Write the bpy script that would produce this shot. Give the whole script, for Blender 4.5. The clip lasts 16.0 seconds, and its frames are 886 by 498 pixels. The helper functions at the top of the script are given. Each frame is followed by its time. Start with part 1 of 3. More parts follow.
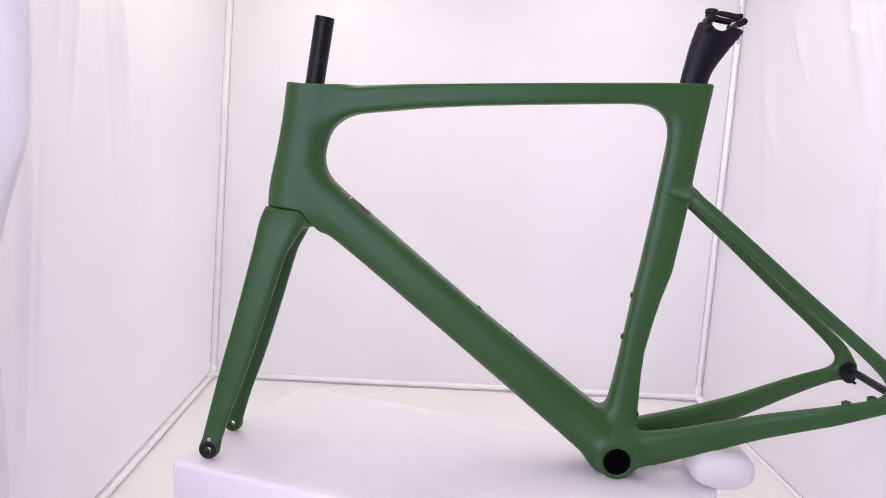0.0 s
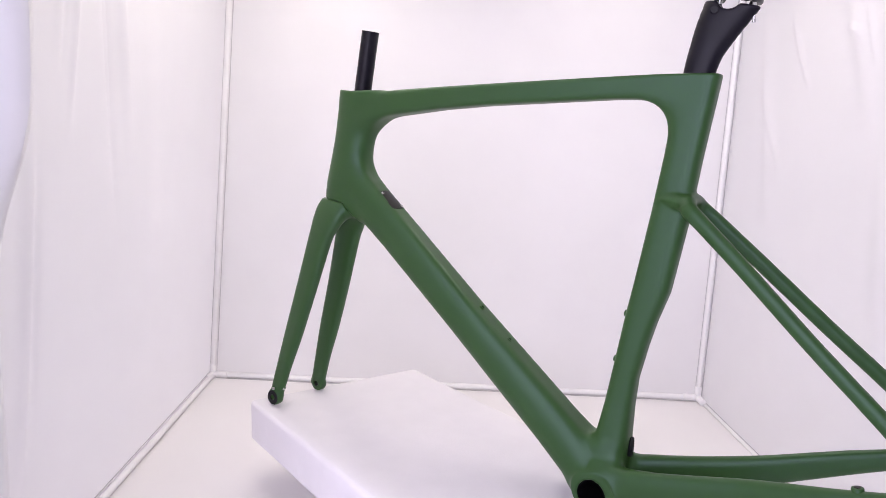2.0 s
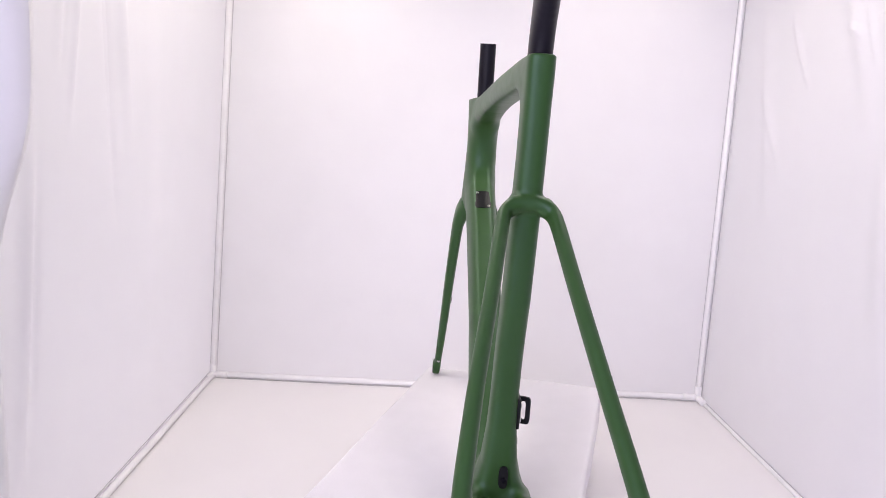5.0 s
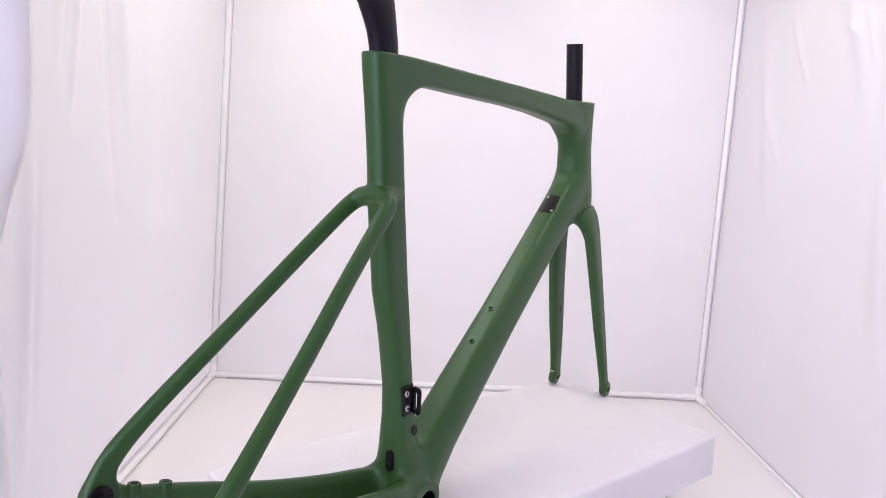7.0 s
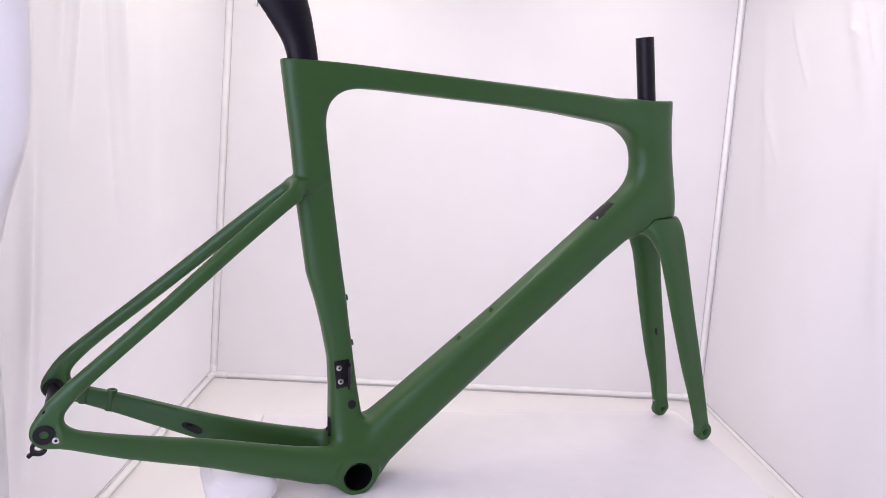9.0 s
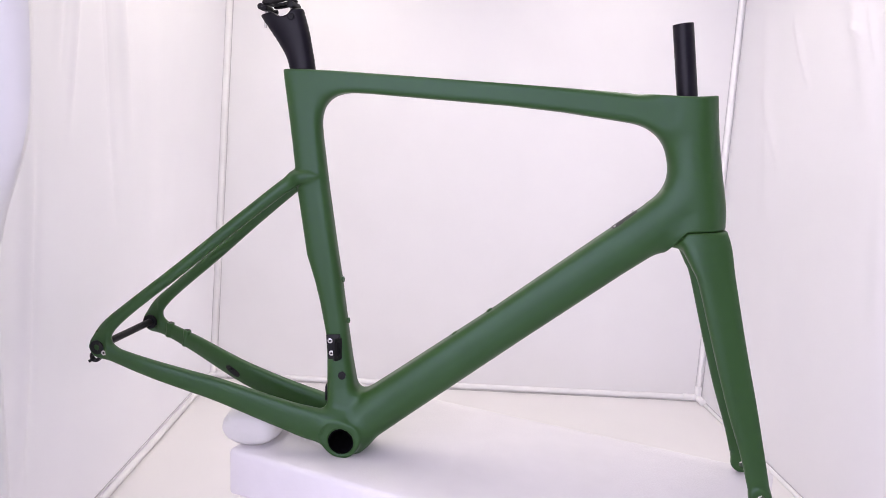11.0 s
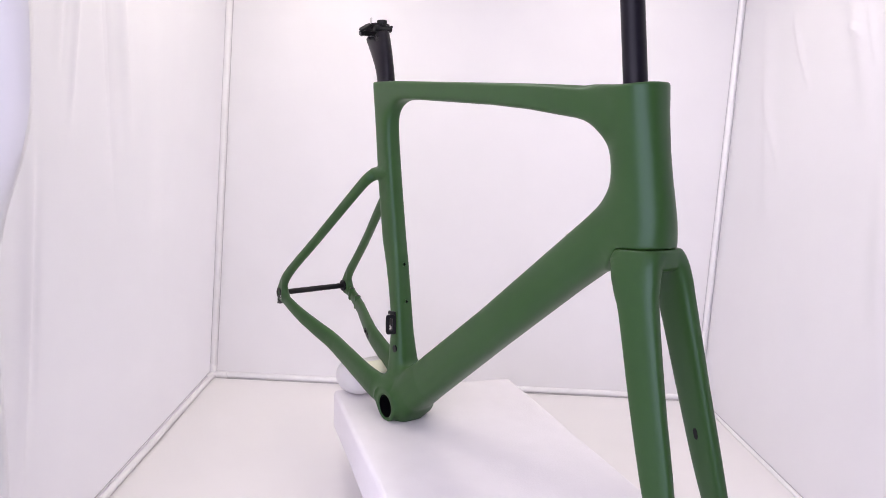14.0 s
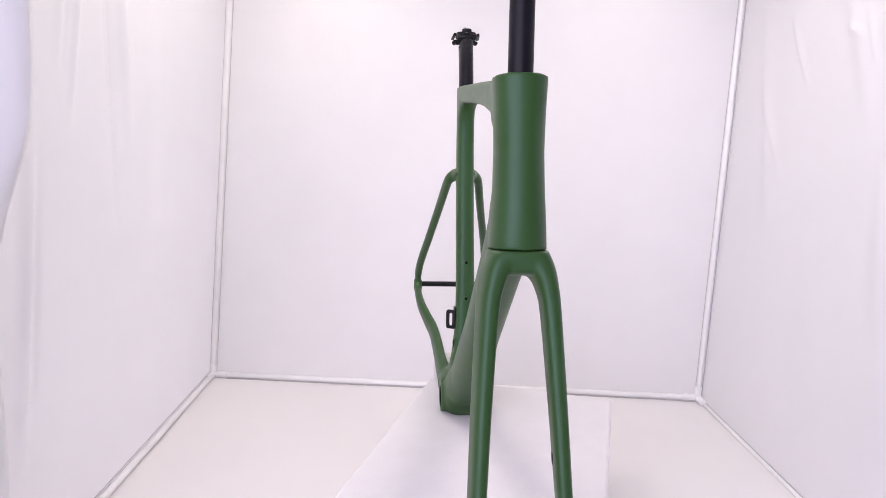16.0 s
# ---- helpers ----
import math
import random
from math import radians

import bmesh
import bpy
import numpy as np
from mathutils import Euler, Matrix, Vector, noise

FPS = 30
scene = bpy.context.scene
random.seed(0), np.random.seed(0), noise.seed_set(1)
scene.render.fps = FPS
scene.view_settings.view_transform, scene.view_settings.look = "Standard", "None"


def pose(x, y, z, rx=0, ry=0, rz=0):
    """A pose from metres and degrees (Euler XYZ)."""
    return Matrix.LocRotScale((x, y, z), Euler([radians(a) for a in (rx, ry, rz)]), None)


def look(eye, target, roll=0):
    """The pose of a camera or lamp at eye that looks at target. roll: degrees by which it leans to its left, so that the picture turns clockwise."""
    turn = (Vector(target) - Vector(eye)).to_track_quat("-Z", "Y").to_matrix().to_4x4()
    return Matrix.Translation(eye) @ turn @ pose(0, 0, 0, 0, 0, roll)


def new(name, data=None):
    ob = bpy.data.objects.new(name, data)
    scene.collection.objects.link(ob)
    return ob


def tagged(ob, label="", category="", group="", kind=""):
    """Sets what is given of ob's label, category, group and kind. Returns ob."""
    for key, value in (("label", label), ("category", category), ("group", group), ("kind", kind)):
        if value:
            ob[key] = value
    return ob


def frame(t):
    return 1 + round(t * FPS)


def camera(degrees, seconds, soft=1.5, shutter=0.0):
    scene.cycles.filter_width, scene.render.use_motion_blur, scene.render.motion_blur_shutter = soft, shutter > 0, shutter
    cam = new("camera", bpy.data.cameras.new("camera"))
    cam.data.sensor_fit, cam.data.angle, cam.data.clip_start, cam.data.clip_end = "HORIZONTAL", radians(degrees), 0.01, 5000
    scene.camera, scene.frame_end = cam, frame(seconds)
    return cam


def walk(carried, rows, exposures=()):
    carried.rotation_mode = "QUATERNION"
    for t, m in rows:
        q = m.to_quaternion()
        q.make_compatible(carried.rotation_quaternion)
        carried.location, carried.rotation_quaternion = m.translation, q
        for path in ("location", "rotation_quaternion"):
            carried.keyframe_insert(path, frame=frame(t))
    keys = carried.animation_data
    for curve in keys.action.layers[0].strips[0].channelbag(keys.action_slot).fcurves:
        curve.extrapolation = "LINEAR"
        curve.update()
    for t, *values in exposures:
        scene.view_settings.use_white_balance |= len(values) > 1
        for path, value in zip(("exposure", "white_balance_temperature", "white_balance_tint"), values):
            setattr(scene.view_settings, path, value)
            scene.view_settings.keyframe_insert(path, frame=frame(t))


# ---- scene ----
SECONDS = 16.0
cam = camera(62.48, SECONDS, soft=0.4)
EYE = Vector((0.0, -1.105, 0.6272))
STAND = look(EYE, EYE + Vector((-0.06072, 0.98600, -0.15527)), 2.326)
walk(cam, [(0.0, STAND), (SECONDS, STAND)], exposures=[(0.0, 0.0), (SECONDS, 0.0)])

# ---- light ----
world = bpy.data.worlds.new("world")
scene.world = world
world.use_nodes = True
world.node_tree.nodes["Background"].inputs["Color"].default_value = (0.82, 0.80, 1.0, 1)
world.node_tree.nodes["Background"].inputs["Strength"].default_value = 0.26


def area_lamp(name, m, size_x, size_y, watts, colour, spread=180):
    data = bpy.data.lights.new(name, "AREA")
    data.shape, data.size, data.size_y, data.energy, data.color = "RECTANGLE", size_x, size_y, watts, colour
    data.spread = radians(spread)
    ob = new(name, data)
    ob.matrix_world = m
    return tagged(ob, kind="structure")


# two warm lamp strips under the booth's roof, softboxes behind its thin side walls, and the room's wide cool window
# behind the open front
area_lamp("roof_strip_west", pose(-0.37, 0.24, 1.175, 0, 0, 3), 0.16, 0.80, 3.05, (1.0, 0.92, 0.80), 165)
area_lamp("roof_strip_east", pose(0.31, 0.24, 1.175, 0, 0, 3), 0.16, 0.80, 2.45, (1.0, 0.92, 0.80), 165)
area_lamp("room_window", look((-0.85, -1.95, 0.95), (-0.1, 0.1, 0.40)), 2.3, 1.8, 46.0, (0.83, 0.775, 1.0))
area_lamp("softbox_west", look((-1.55, 0.15, 0.41), (-0.6, 0.15, 0.30)), 1.1, 0.9, 14.0, (1.0, 0.965, 0.965))
area_lamp("softbox_east", look((1.60, 0.15, 0.41), (0.6, 0.15, 0.30)), 1.1, 0.9, 10.4, (1.0, 0.965, 0.965))
# fill lamp added behind the back cloth to lift the wall and floor
area_lamp("fill_lamp_north", look((-0.45, 2.12, 0.60), (-0.45, 0.7, 0.54)), 3.0, 1.2, 40.0, (1.0, 0.96, 0.96))


# ---- materials ----
def material(name, colour, rough=0.5, metal=0.0, vary=0.06, scale=30.0, bump=0.0, bump_scale=200.0, coat=0.0, spec=0.5, through_light=0.0, soft_depth=0.0, sheen_tint=(1, 1, 1)):
    """A paint, plastic, foam, cloth or metal with colour drift at two scales and fine relief."""
    mat = bpy.data.materials.new(name)
    mat.use_nodes = True
    nt = mat.node_tree
    bsdf = nt.nodes["Principled BSDF"]
    coord = nt.nodes.new("ShaderNodeTexCoord")
    big, small = nt.nodes.new("ShaderNodeTexNoise"), nt.nodes.new("ShaderNodeTexNoise")
    big.inputs["Scale"].default_value, small.inputs["Scale"].default_value = scale * 0.15, scale
    big.inputs["Detail"].default_value = small.inputs["Detail"].default_value = 4
    add = nt.nodes.new("ShaderNodeMath")
    add.operation = "ADD"
    ramp = nt.nodes.new("ShaderNodeMapRange")
    ramp.inputs["From Min"].default_value, ramp.inputs["From Max"].default_value = 0.6, 1.4
    ramp.inputs["To Min"].default_value, ramp.inputs["To Max"].default_value = 1 - vary, 1 + vary
    mix = nt.nodes.new("ShaderNodeVectorMath")
    mix.operation = "SCALE"
    mix.inputs[0].default_value = colour
    for tex in (big, small):
        nt.links.new(coord.outputs["Object"], tex.inputs["Vector"])
    nt.links.new(big.outputs["Fac"], add.inputs[0])
    nt.links.new(small.outputs["Fac"], add.inputs[1])
    nt.links.new(add.outputs[0], ramp.inputs["Value"])
    nt.links.new(ramp.outputs[0], mix.inputs["Scale"])
    nt.links.new(mix.outputs[0], bsdf.inputs["Base Color"])
    rr = nt.nodes.new("ShaderNodeMapRange")
    rr.inputs["To Min"].default_value, rr.inputs["To Max"].default_value = max(0.02, rough - 0.06), min(1.0, rough + 0.06)
    nt.links.new(small.outputs["Fac"], rr.inputs["Value"])
    nt.links.new(rr.outputs[0], bsdf.inputs["Roughness"])
    bsdf.inputs["Metallic"].default_value = metal
    bsdf.inputs["Specular IOR Level"].default_value = spec
    bsdf.inputs["Specular Tint"].default_value = (*sheen_tint, 1)
    bsdf.inputs["Coat Weight"].default_value = coat
    bsdf.inputs["Coat Roughness"].default_value = 0.4
    if bump:
        grain, relief = nt.nodes.new("ShaderNodeTexNoise"), nt.nodes.new("ShaderNodeBump")
        grain.inputs["Scale"].default_value = bump_scale
        grain.inputs["Detail"].default_value = 3
        relief.inputs["Strength"].default_value, relief.inputs["Distance"].default_value = bump, 0.002
        nt.links.new(coord.outputs["Object"], grain.inputs["Vector"])
        nt.links.new(grain.outputs["Fac"], relief.inputs["Height"])
        nt.links.new(relief.outputs["Normal"], bsdf.inputs["Normal"])
    if soft_depth:
        bsdf.inputs["Subsurface Weight"].default_value = 0.7
        bsdf.inputs["Subsurface Radius"].default_value = (1.0, 1.0, 1.0)
        bsdf.inputs["Subsurface Scale"].default_value = soft_depth
    if through_light:
        thin, blend = nt.nodes.new("ShaderNodeBsdfTranslucent"), nt.nodes.new("ShaderNodeMixShader")
        blend.inputs[0].default_value = through_light
        nt.links.new(mix.outputs[0], thin.inputs["Color"])
        nt.links.new(bsdf.outputs[0], blend.inputs[1])
        nt.links.new(thin.outputs[0], blend.inputs[2])
        nt.links.new(blend.outputs[0], nt.nodes["Material Output"].inputs["Surface"])
    return mat


GREEN = material("satin_green_paint", (0.029, 0.077, 0.015), 0.40, vary=0.05, scale=60, bump=0.02, bump_scale=900, spec=0.46, sheen_tint=(0.70, 0.90, 1.0))
CARBON = material("matte_black_carbon", (0.006, 0.005, 0.010), 0.38, vary=0.2, scale=80, bump=0.03, bump_scale=700, spec=0.22)
BLACK = material("black_anodised_metal", (0.006, 0.006, 0.008), 0.42, vary=0.2, scale=100, spec=0.25)
STEEL = material("bright_steel", (0.62, 0.61, 0.60), 0.28, metal=1.0, vary=0.1, scale=200)
FOAM = material("white_foam", (0.77, 0.745, 0.78), 0.9, vary=0.03, scale=25, bump=0.2, bump_scale=350, soft_depth=0.03)
CLOTH = material("white_booth_cloth", (0.88, 0.865, 0.88), 0.62, vary=0.02, scale=9, bump=0.08, bump_scale=25, through_light=0.3)
SIDE_CLOTH = material("white_side_cloth", (0.88, 0.865, 0.885), 0.38, vary=0.015, scale=9, bump=0.05, bump_scale=9, through_light=0.35)
CURTAIN = material("white_curtain_cloth", (0.95, 0.94, 0.95), 0.8, vary=0.02, scale=12, bump=0.1, bump_scale=20, through_light=0.2)
SHEET = material("white_floor_sheet", (0.87, 0.845, 0.85), 0.7, vary=0.02, scale=7, bump=0.1, bump_scale=14)
PIPING = material("white_plastic_piping", (0.93, 0.92, 0.93), 0.45, vary=0.03, scale=20)
# grey that imitates the shade in the gaps beside the booth's tubes
GAP_SHADE = material("grey_gap_shade", (0.60, 0.58, 0.60), 0.8, vary=0.15, scale=60)
BORE = material("dull_black_bore", (0.004, 0.004, 0.005), 0.9, vary=0.2, scale=80, spec=0.03)
PAINTED = material("pale_room_paint", (0.70, 0.69, 0.72), 0.8, vary=0.05, scale=3)
ROLLED = material("soft_white_foam_sheet", (0.90, 0.89, 0.90), 0.8, vary=0.02, scale=25, bump=0.2, bump_scale=300, through_light=0.35)
YELLOWED = material("yellowed_foam_core", (0.88, 0.87, 0.72), 0.9, vary=0.05, scale=30, bump=0.3, bump_scale=300)


# ---- mesh helpers ----
def part(name, bm, mat, parent, label="", smooth=True):
    me = bpy.data.meshes.new(name)
    bmesh.ops.recalc_face_normals(bm, faces=bm.faces)
    if bm.calc_volume(signed=True) < 0:
        bmesh.ops.reverse_faces(bm, faces=bm.faces)
    bm.to_mesh(me)
    bm.free()
    if smooth:
        me.polygons.foreach_set("use_smooth", [True] * len(me.polygons))
        me.set_sharp_from_angle(angle=radians(40))
    me.materials.append(mat)
    ob = new(name, me)
    ob.parent = parent
    if label:
        tagged(ob, label)
    return ob


def box_bm(size, m=Matrix(), bevel=0.0):
    bm = bmesh.new()
    bmesh.ops.create_cube(bm, size=1.0)
    bmesh.ops.scale(bm, vec=size, verts=bm.verts)
    if bevel:
        bmesh.ops.bevel(bm, geom=list(bm.edges), offset=bevel, segments=2, affect="EDGES", profile=0.5)
    bmesh.ops.transform(bm, matrix=m, verts=bm.verts)
    return bm


def along(p, q):
    """The pose at the middle of p and q whose z runs from p to q."""
    p, q = Vector(p), Vector(q)
    return Matrix.Translation((p + q) / 2) @ (q - p).to_track_quat("Z", "Y").to_matrix().to_4x4()


def rod_bm(p, q, radius, bevel=0.0, seg=28, radius_end=None):
    bm = bmesh.new()
    bmesh.ops.create_cone(bm, cap_ends=True, segments=seg, radius1=radius, radius2=radius if radius_end is None else radius_end,
                          depth=(Vector(q) - Vector(p)).length)
    if bevel:
        rim = [e for e in bm.edges if len(e.link_faces) == 2 and any(len(f.verts) > 4 for f in e.link_faces)]
        bmesh.ops.bevel(bm, geom=rim, offset=bevel, segments=2, affect="EDGES", profile=0.5)
    bmesh.ops.transform(bm, matrix=along(p, q), verts=bm.verts)
    return bm


def ring_bm(p, q, outer, inner, seg=32):
    """A sleeve from p to q with a bore."""
    bm = bmesh.new()
    h = (Vector(q) - Vector(p)).length / 2
    loops = []
    for r, z in ((outer, -h), (outer, h), (inner, h), (inner, -h)):
        loops.append([bm.verts.new((r * math.cos(a), r * math.sin(a), z)) for a in (2 * math.pi * k / seg for k in range(seg))])
    for i in range(4):
        a, b = loops[i], loops[(i + 1) % 4]
        for k in range(seg):
            bm.faces.new((a[k], a[(k + 1) % seg], b[(k + 1) % seg], b[k]))
    bmesh.ops.transform(bm, matrix=along(p, q), verts=bm.verts)
    return bm


def outline_bm(loop, depth, m=Matrix(), hole=None):
    """A plate of the given outline (x, y), with a hole of the same count of corners, in its own plane, depth along z."""
    bm = bmesh.new()
    n = len(loop)
    top = [bm.verts.new((x, y, depth / 2)) for x, y in loop]
    low = [bm.verts.new((x, y, -depth / 2)) for x, y in loop]
    for k in range(n):
        bm.faces.new((top[k], low[k], low[(k + 1) % n], top[(k + 1) % n]))
    if hole:
        htop = [bm.verts.new((x, y, depth / 2)) for x, y in hole]
        hlow = [bm.verts.new((x, y, -depth / 2)) for x, y in hole]
        for k in range(n):
            j = (k + 1) % n
            bm.faces.new((htop[k], htop[j], hlow[j], hlow[k]))
            bm.faces.new((top[k], top[j], htop[j], htop[k]))
            bm.faces.new((low[j], low[k], hlow[k], hlow[j]))
    else:
        bm.faces.new(top)
        bm.faces.new(low[::-1])
    bmesh.ops.transform(bm, matrix=m, verts=bm.verts)
    return bm


def curved_plate(half_x, half_y, power, depth, drop, m):
    """A rounded plate bent about its length: its long sides lie lower by drop."""
    bm = bmesh.new()
    for way in (1, -1):
        rings = []
        for k in range(1, 6):
            rings.append([bm.verts.new((x, y, way * depth / 2 - drop * (y / half_y) ** 2)) for x, y in oval(half_x * k / 5, half_y * k / 5, power, 32)])
        for a, b in zip(rings, rings[1:]):
            for i in range(32):
                bm.faces.new((a[i], a[(i + 1) % 32], b[(i + 1) % 32], b[i])[::way])
        bm.faces.new(rings[0][::way])
        if way > 0:
            upper = rings[-1]
    for i in range(32):
        bm.faces.new((upper[i], upper[(i + 1) % 32], rings[-1][(i + 1) % 32], rings[-1][i]))
    bmesh.ops.transform(bm, matrix=m, verts=bm.verts)
    return bm


def oval(half_x, half_y, power=2.0, count=24, cx=0.0, cy=0.0):
    out = []
    for k in range(count):
        c, s = math.cos(2 * math.pi * k / count), math.sin(2 * math.pi * k / count)
        out.append((cx + half_x * math.copysign(abs(c) ** (2 / power), c), cy + half_y * math.copysign(abs(s) ** (2 / power), s)))
    return out


# ---- moulded shapes: smooth blends of tubes, meshed on a fine grid ----
def smin(a, b, k):
    h = np.clip(0.5 + 0.5 * (b - a) / k, 0, 1)
    return b + (a - b) * h - k * h * (1 - h)


def smax(a, b, k):
    return -smin(-a, -b, k)


def grid(lo, hi, h):
    axes = [np.arange(lo[i], hi[i] + h, h) for i in range(3)]
    return np.meshgrid(*axes, indexing="ij", sparse=True)


def flat_tube(X, Z, rows):
    """Distance in the x-z plane to a tube through rows (x, z, half depth, half width); also its depth and width there."""
    best = None
    for (x0, z0, a0, b0), (x1, z1, a1, b1) in zip(rows, rows[1:]):
        dx, dz = x1 - x0, z1 - z0
        t = np.clip(((X - x0) * dx + (Z - z0) * dz) / (dx * dx + dz * dz), 0, 1)
        a = a0 + (a1 - a0) * t
        d = np.hypot(X - x0 - t * dx, Z - z0 - t * dz) - a
        b = b0 + (b1 - b0) * t
        if best is None:
            best = [d, a + 0 * d, b + 0 * d]
        else:
            w = d < best[0]
            best = [np.where(w, v, o) for v, o in zip((d, a, b), best)]
    return best


def space_tube(X, Y, Z, rows, ref, power=2.2):
    """Distance to a tube through rows (x, y, z, half size across ref, half size along ref)."""
    best = None
    ref = np.array(ref, float)
    for p, q in zip(rows, rows[1:]):
        p, q = np.array(p, float), np.array(q, float)
        d = q[:3] - p[:3]
        length = np.linalg.norm(d)
        tang = d / length
        e1 = ref - ref.dot(tang) * tang
        e1 /= np.linalg.norm(e1)
        e2 = np.cross(tang, e1)
        wx, wy, wz = X - p[0], Y - p[1], Z - p[2]
        s = wx * tang[0] + wy * tang[1] + wz * tang[2]
        t = np.clip(s / length, 0, 1)
        over = s - t * length
        u = wx * e2[0] + wy * e2[1] + wz * e2[2]
        v = wx * e1[0] + wy * e1[1] + wz * e1[2]
        a, b = p[3] + (q[3] - p[3]) * t, p[4] + (q[4] - p[4]) * t
        w = np.sqrt(u * u + v * v + over * over) + 1e-9
        qq = ((np.abs(u) / a) ** power + (np.abs(v) / b) ** power + (np.abs(over) / np.minimum(a, b)) ** power) ** (1 / power) + 1e-9
        f = w * (1 - 1 / qq)
        if best is None:
            best = f
        else:
            near = f < best
            best = np.where(near, f, best)
    return best


def rounded(rows, steps=4):
    """The rows with a smooth curve drawn through them."""
    R = np.array(rows, float)
    R = np.vstack([2 * R[0] - R[1], R, 2 * R[-1] - R[-2]])
    out = []
    for i in range(1, len(R) - 2):
        for k in range(steps):
            t = k / steps
            a, b, c, d = R[i - 1:i + 3]
            out.append(0.5 * (2 * b + (c - a) * t + (2 * a - 5 * b + 4 * c - d) * t * t + (3 * b - a - 3 * c + d) * t ** 3))
    return out + [R[-2]]


def cylinder_y(X, Y, Z, x, z, radius, y0, y1):
    r = np.hypot(X - x, Z - z) - radius
    return np.maximum(r, np.abs(Y - (y0 + y1) / 2) - (y1 - y0) / 2)


def surface(F, lo, h):
    """The zero surface of F as quads (naive surface nets), with normals by the gradient."""
    F = F.astype(np.float32)
    S = F < 0
    n = F.shape
    cells = np.zeros([m - 1 for m in n], np.float32)
    acc = [np.zeros_like(cells) for _ in range(3)]
    c = tuple(m - 1 for m in n)

    def sl(off):
        return tuple(slice(o, o + m) for o, m in zip(off, c))

    for axis in range(3):
        o1, o2 = [i for i in range(3) if i != axis]
        for da in (0, 1):
            for db in (0, 1):
                off = [0, 0, 0]
                off[o1], off[o2] = da, db
                off2 = list(off)
                off2[axis] = 1
                A, B = F[sl(off)], F[sl(off2)]
                cross = (A < 0) != (B < 0)
                t = np.where(cross, A / np.where(cross, A - B, 1), 0)
                cells += cross
                acc[axis] += t
                acc[o1] += cross * da
                acc[o2] += cross * db
    used = cells > 0
    index = -np.ones(c, np.int64)
    index[used] = np.arange(used.sum())
    where = np.argwhere(used).astype(np.float64)
    pts = np.stack([acc[i][used] / cells[used] for i in range(3)], 1) + where
    quads = []
    for axis in range(3):
        o1, o2 = [(1, 2), (2, 0), (0, 1)][axis]
        a = [slice(1, m - 1) for m in n]
        a[axis] = slice(0, n[axis] - 1)
        b = list(a)
        b[axis] = slice(1, n[axis])
        A, B = S[tuple(a)], S[tuple(b)]
        at = np.argwhere(A != B)
        base = at + 1
        base[:, axis] -= 1
        flip = A[tuple(at.T)]
        corner = []
        for d1, d2 in ((0, 0), (-1, 0), (-1, -1), (0, -1)):
            k = base.copy()
            k[:, o1] += d1
            k[:, o2] += d2
            corner.append(index[tuple(k.T)])
        q = np.stack(corner, 1)
        q[~flip] = q[~flip][:, ::-1]
        quads.append(q)
    quads = np.concatenate(quads)

    def sample(G, P):
        i = np.clip(np.floor(P).astype(int), 0, np.array(G.shape) - 2)
        f = P - i
        out = 0
        for k in range(8):
            o = np.array([k & 1, k >> 1 & 1, k >> 2])
            w = np.prod(np.where(o, f, 1 - f), 1)
            out = out + w * G[tuple((i + o).T)]
        return out

    # even the net out, then draw it back to the surface
    edges = np.concatenate([quads[:, [i, (i + 1) % 4]] for i in range(4)])
    count = np.bincount(edges.ravel(), minlength=len(pts))[:, None]
    G = np.gradient(F)
    for _ in range(3):
        mean = np.zeros_like(pts)
        np.add.at(mean, edges[:, 0], pts[edges[:, 1]])
        np.add.at(mean, edges[:, 1], pts[edges[:, 0]])
        pts = 0.5 * pts + 0.5 * mean / np.maximum(count, 1)
        grad = np.stack([sample(g, pts) for g in G], 1)
        step = (sample(F, pts) / np.maximum((grad ** 2).sum(1), 1e-9))[:, None] * grad
        pts -= np.clip(step, -0.6, 0.6)
    grad = np.stack([sample(g, pts) for g in G], 1)
    normals = grad / np.maximum(np.linalg.norm(grad, axis=1), 1e-9)[:, None]
    return pts * h + np.array(lo), quads, normals


def moulded(name, pts, quads, normals, mat, parent, label=""):
    used = np.unique(quads)
    remap = np.zeros(len(pts), np.int64)
    remap[used] = np.arange(len(used))
    me = bpy.data.meshes.new(name)
    me.from_pydata(pts[used].tolist(), [], remap[quads].tolist())
    me.polygons.foreach_set("use_smooth", [True] * len(me.polygons))
    me.normals_split_custom_set_from_vertices(normals[used].tolist())
    me.materials.append(mat)
    ob = new(name, me)
    ob.parent = parent
    return tagged(ob, label) if label else ob


def mirrored(F):
    """The full field from its half y >= 0, whose first layer lies at y = 0."""
    return np.concatenate([F[:, :0:-1, :], F], 1)


# ---- the booth ----
# corners of the booth on the floor and under its roof
FLOOR = {"bl": (-0.7290, 0.7505), "br": (0.5836, 0.7985), "fl": (-0.6180, -0.50), "fr": (0.6966, -0.50)}
ROOF = {"bl": (-0.664, 0.750), "br": (0.6005, 0.801), "fl": (-0.5586, -0.50), "fr": (0.718, -0.50)}
LOW, HIGH = -0.045, 1.20


def gauss(d, w):
    return math.exp(-(d / w) ** 2)


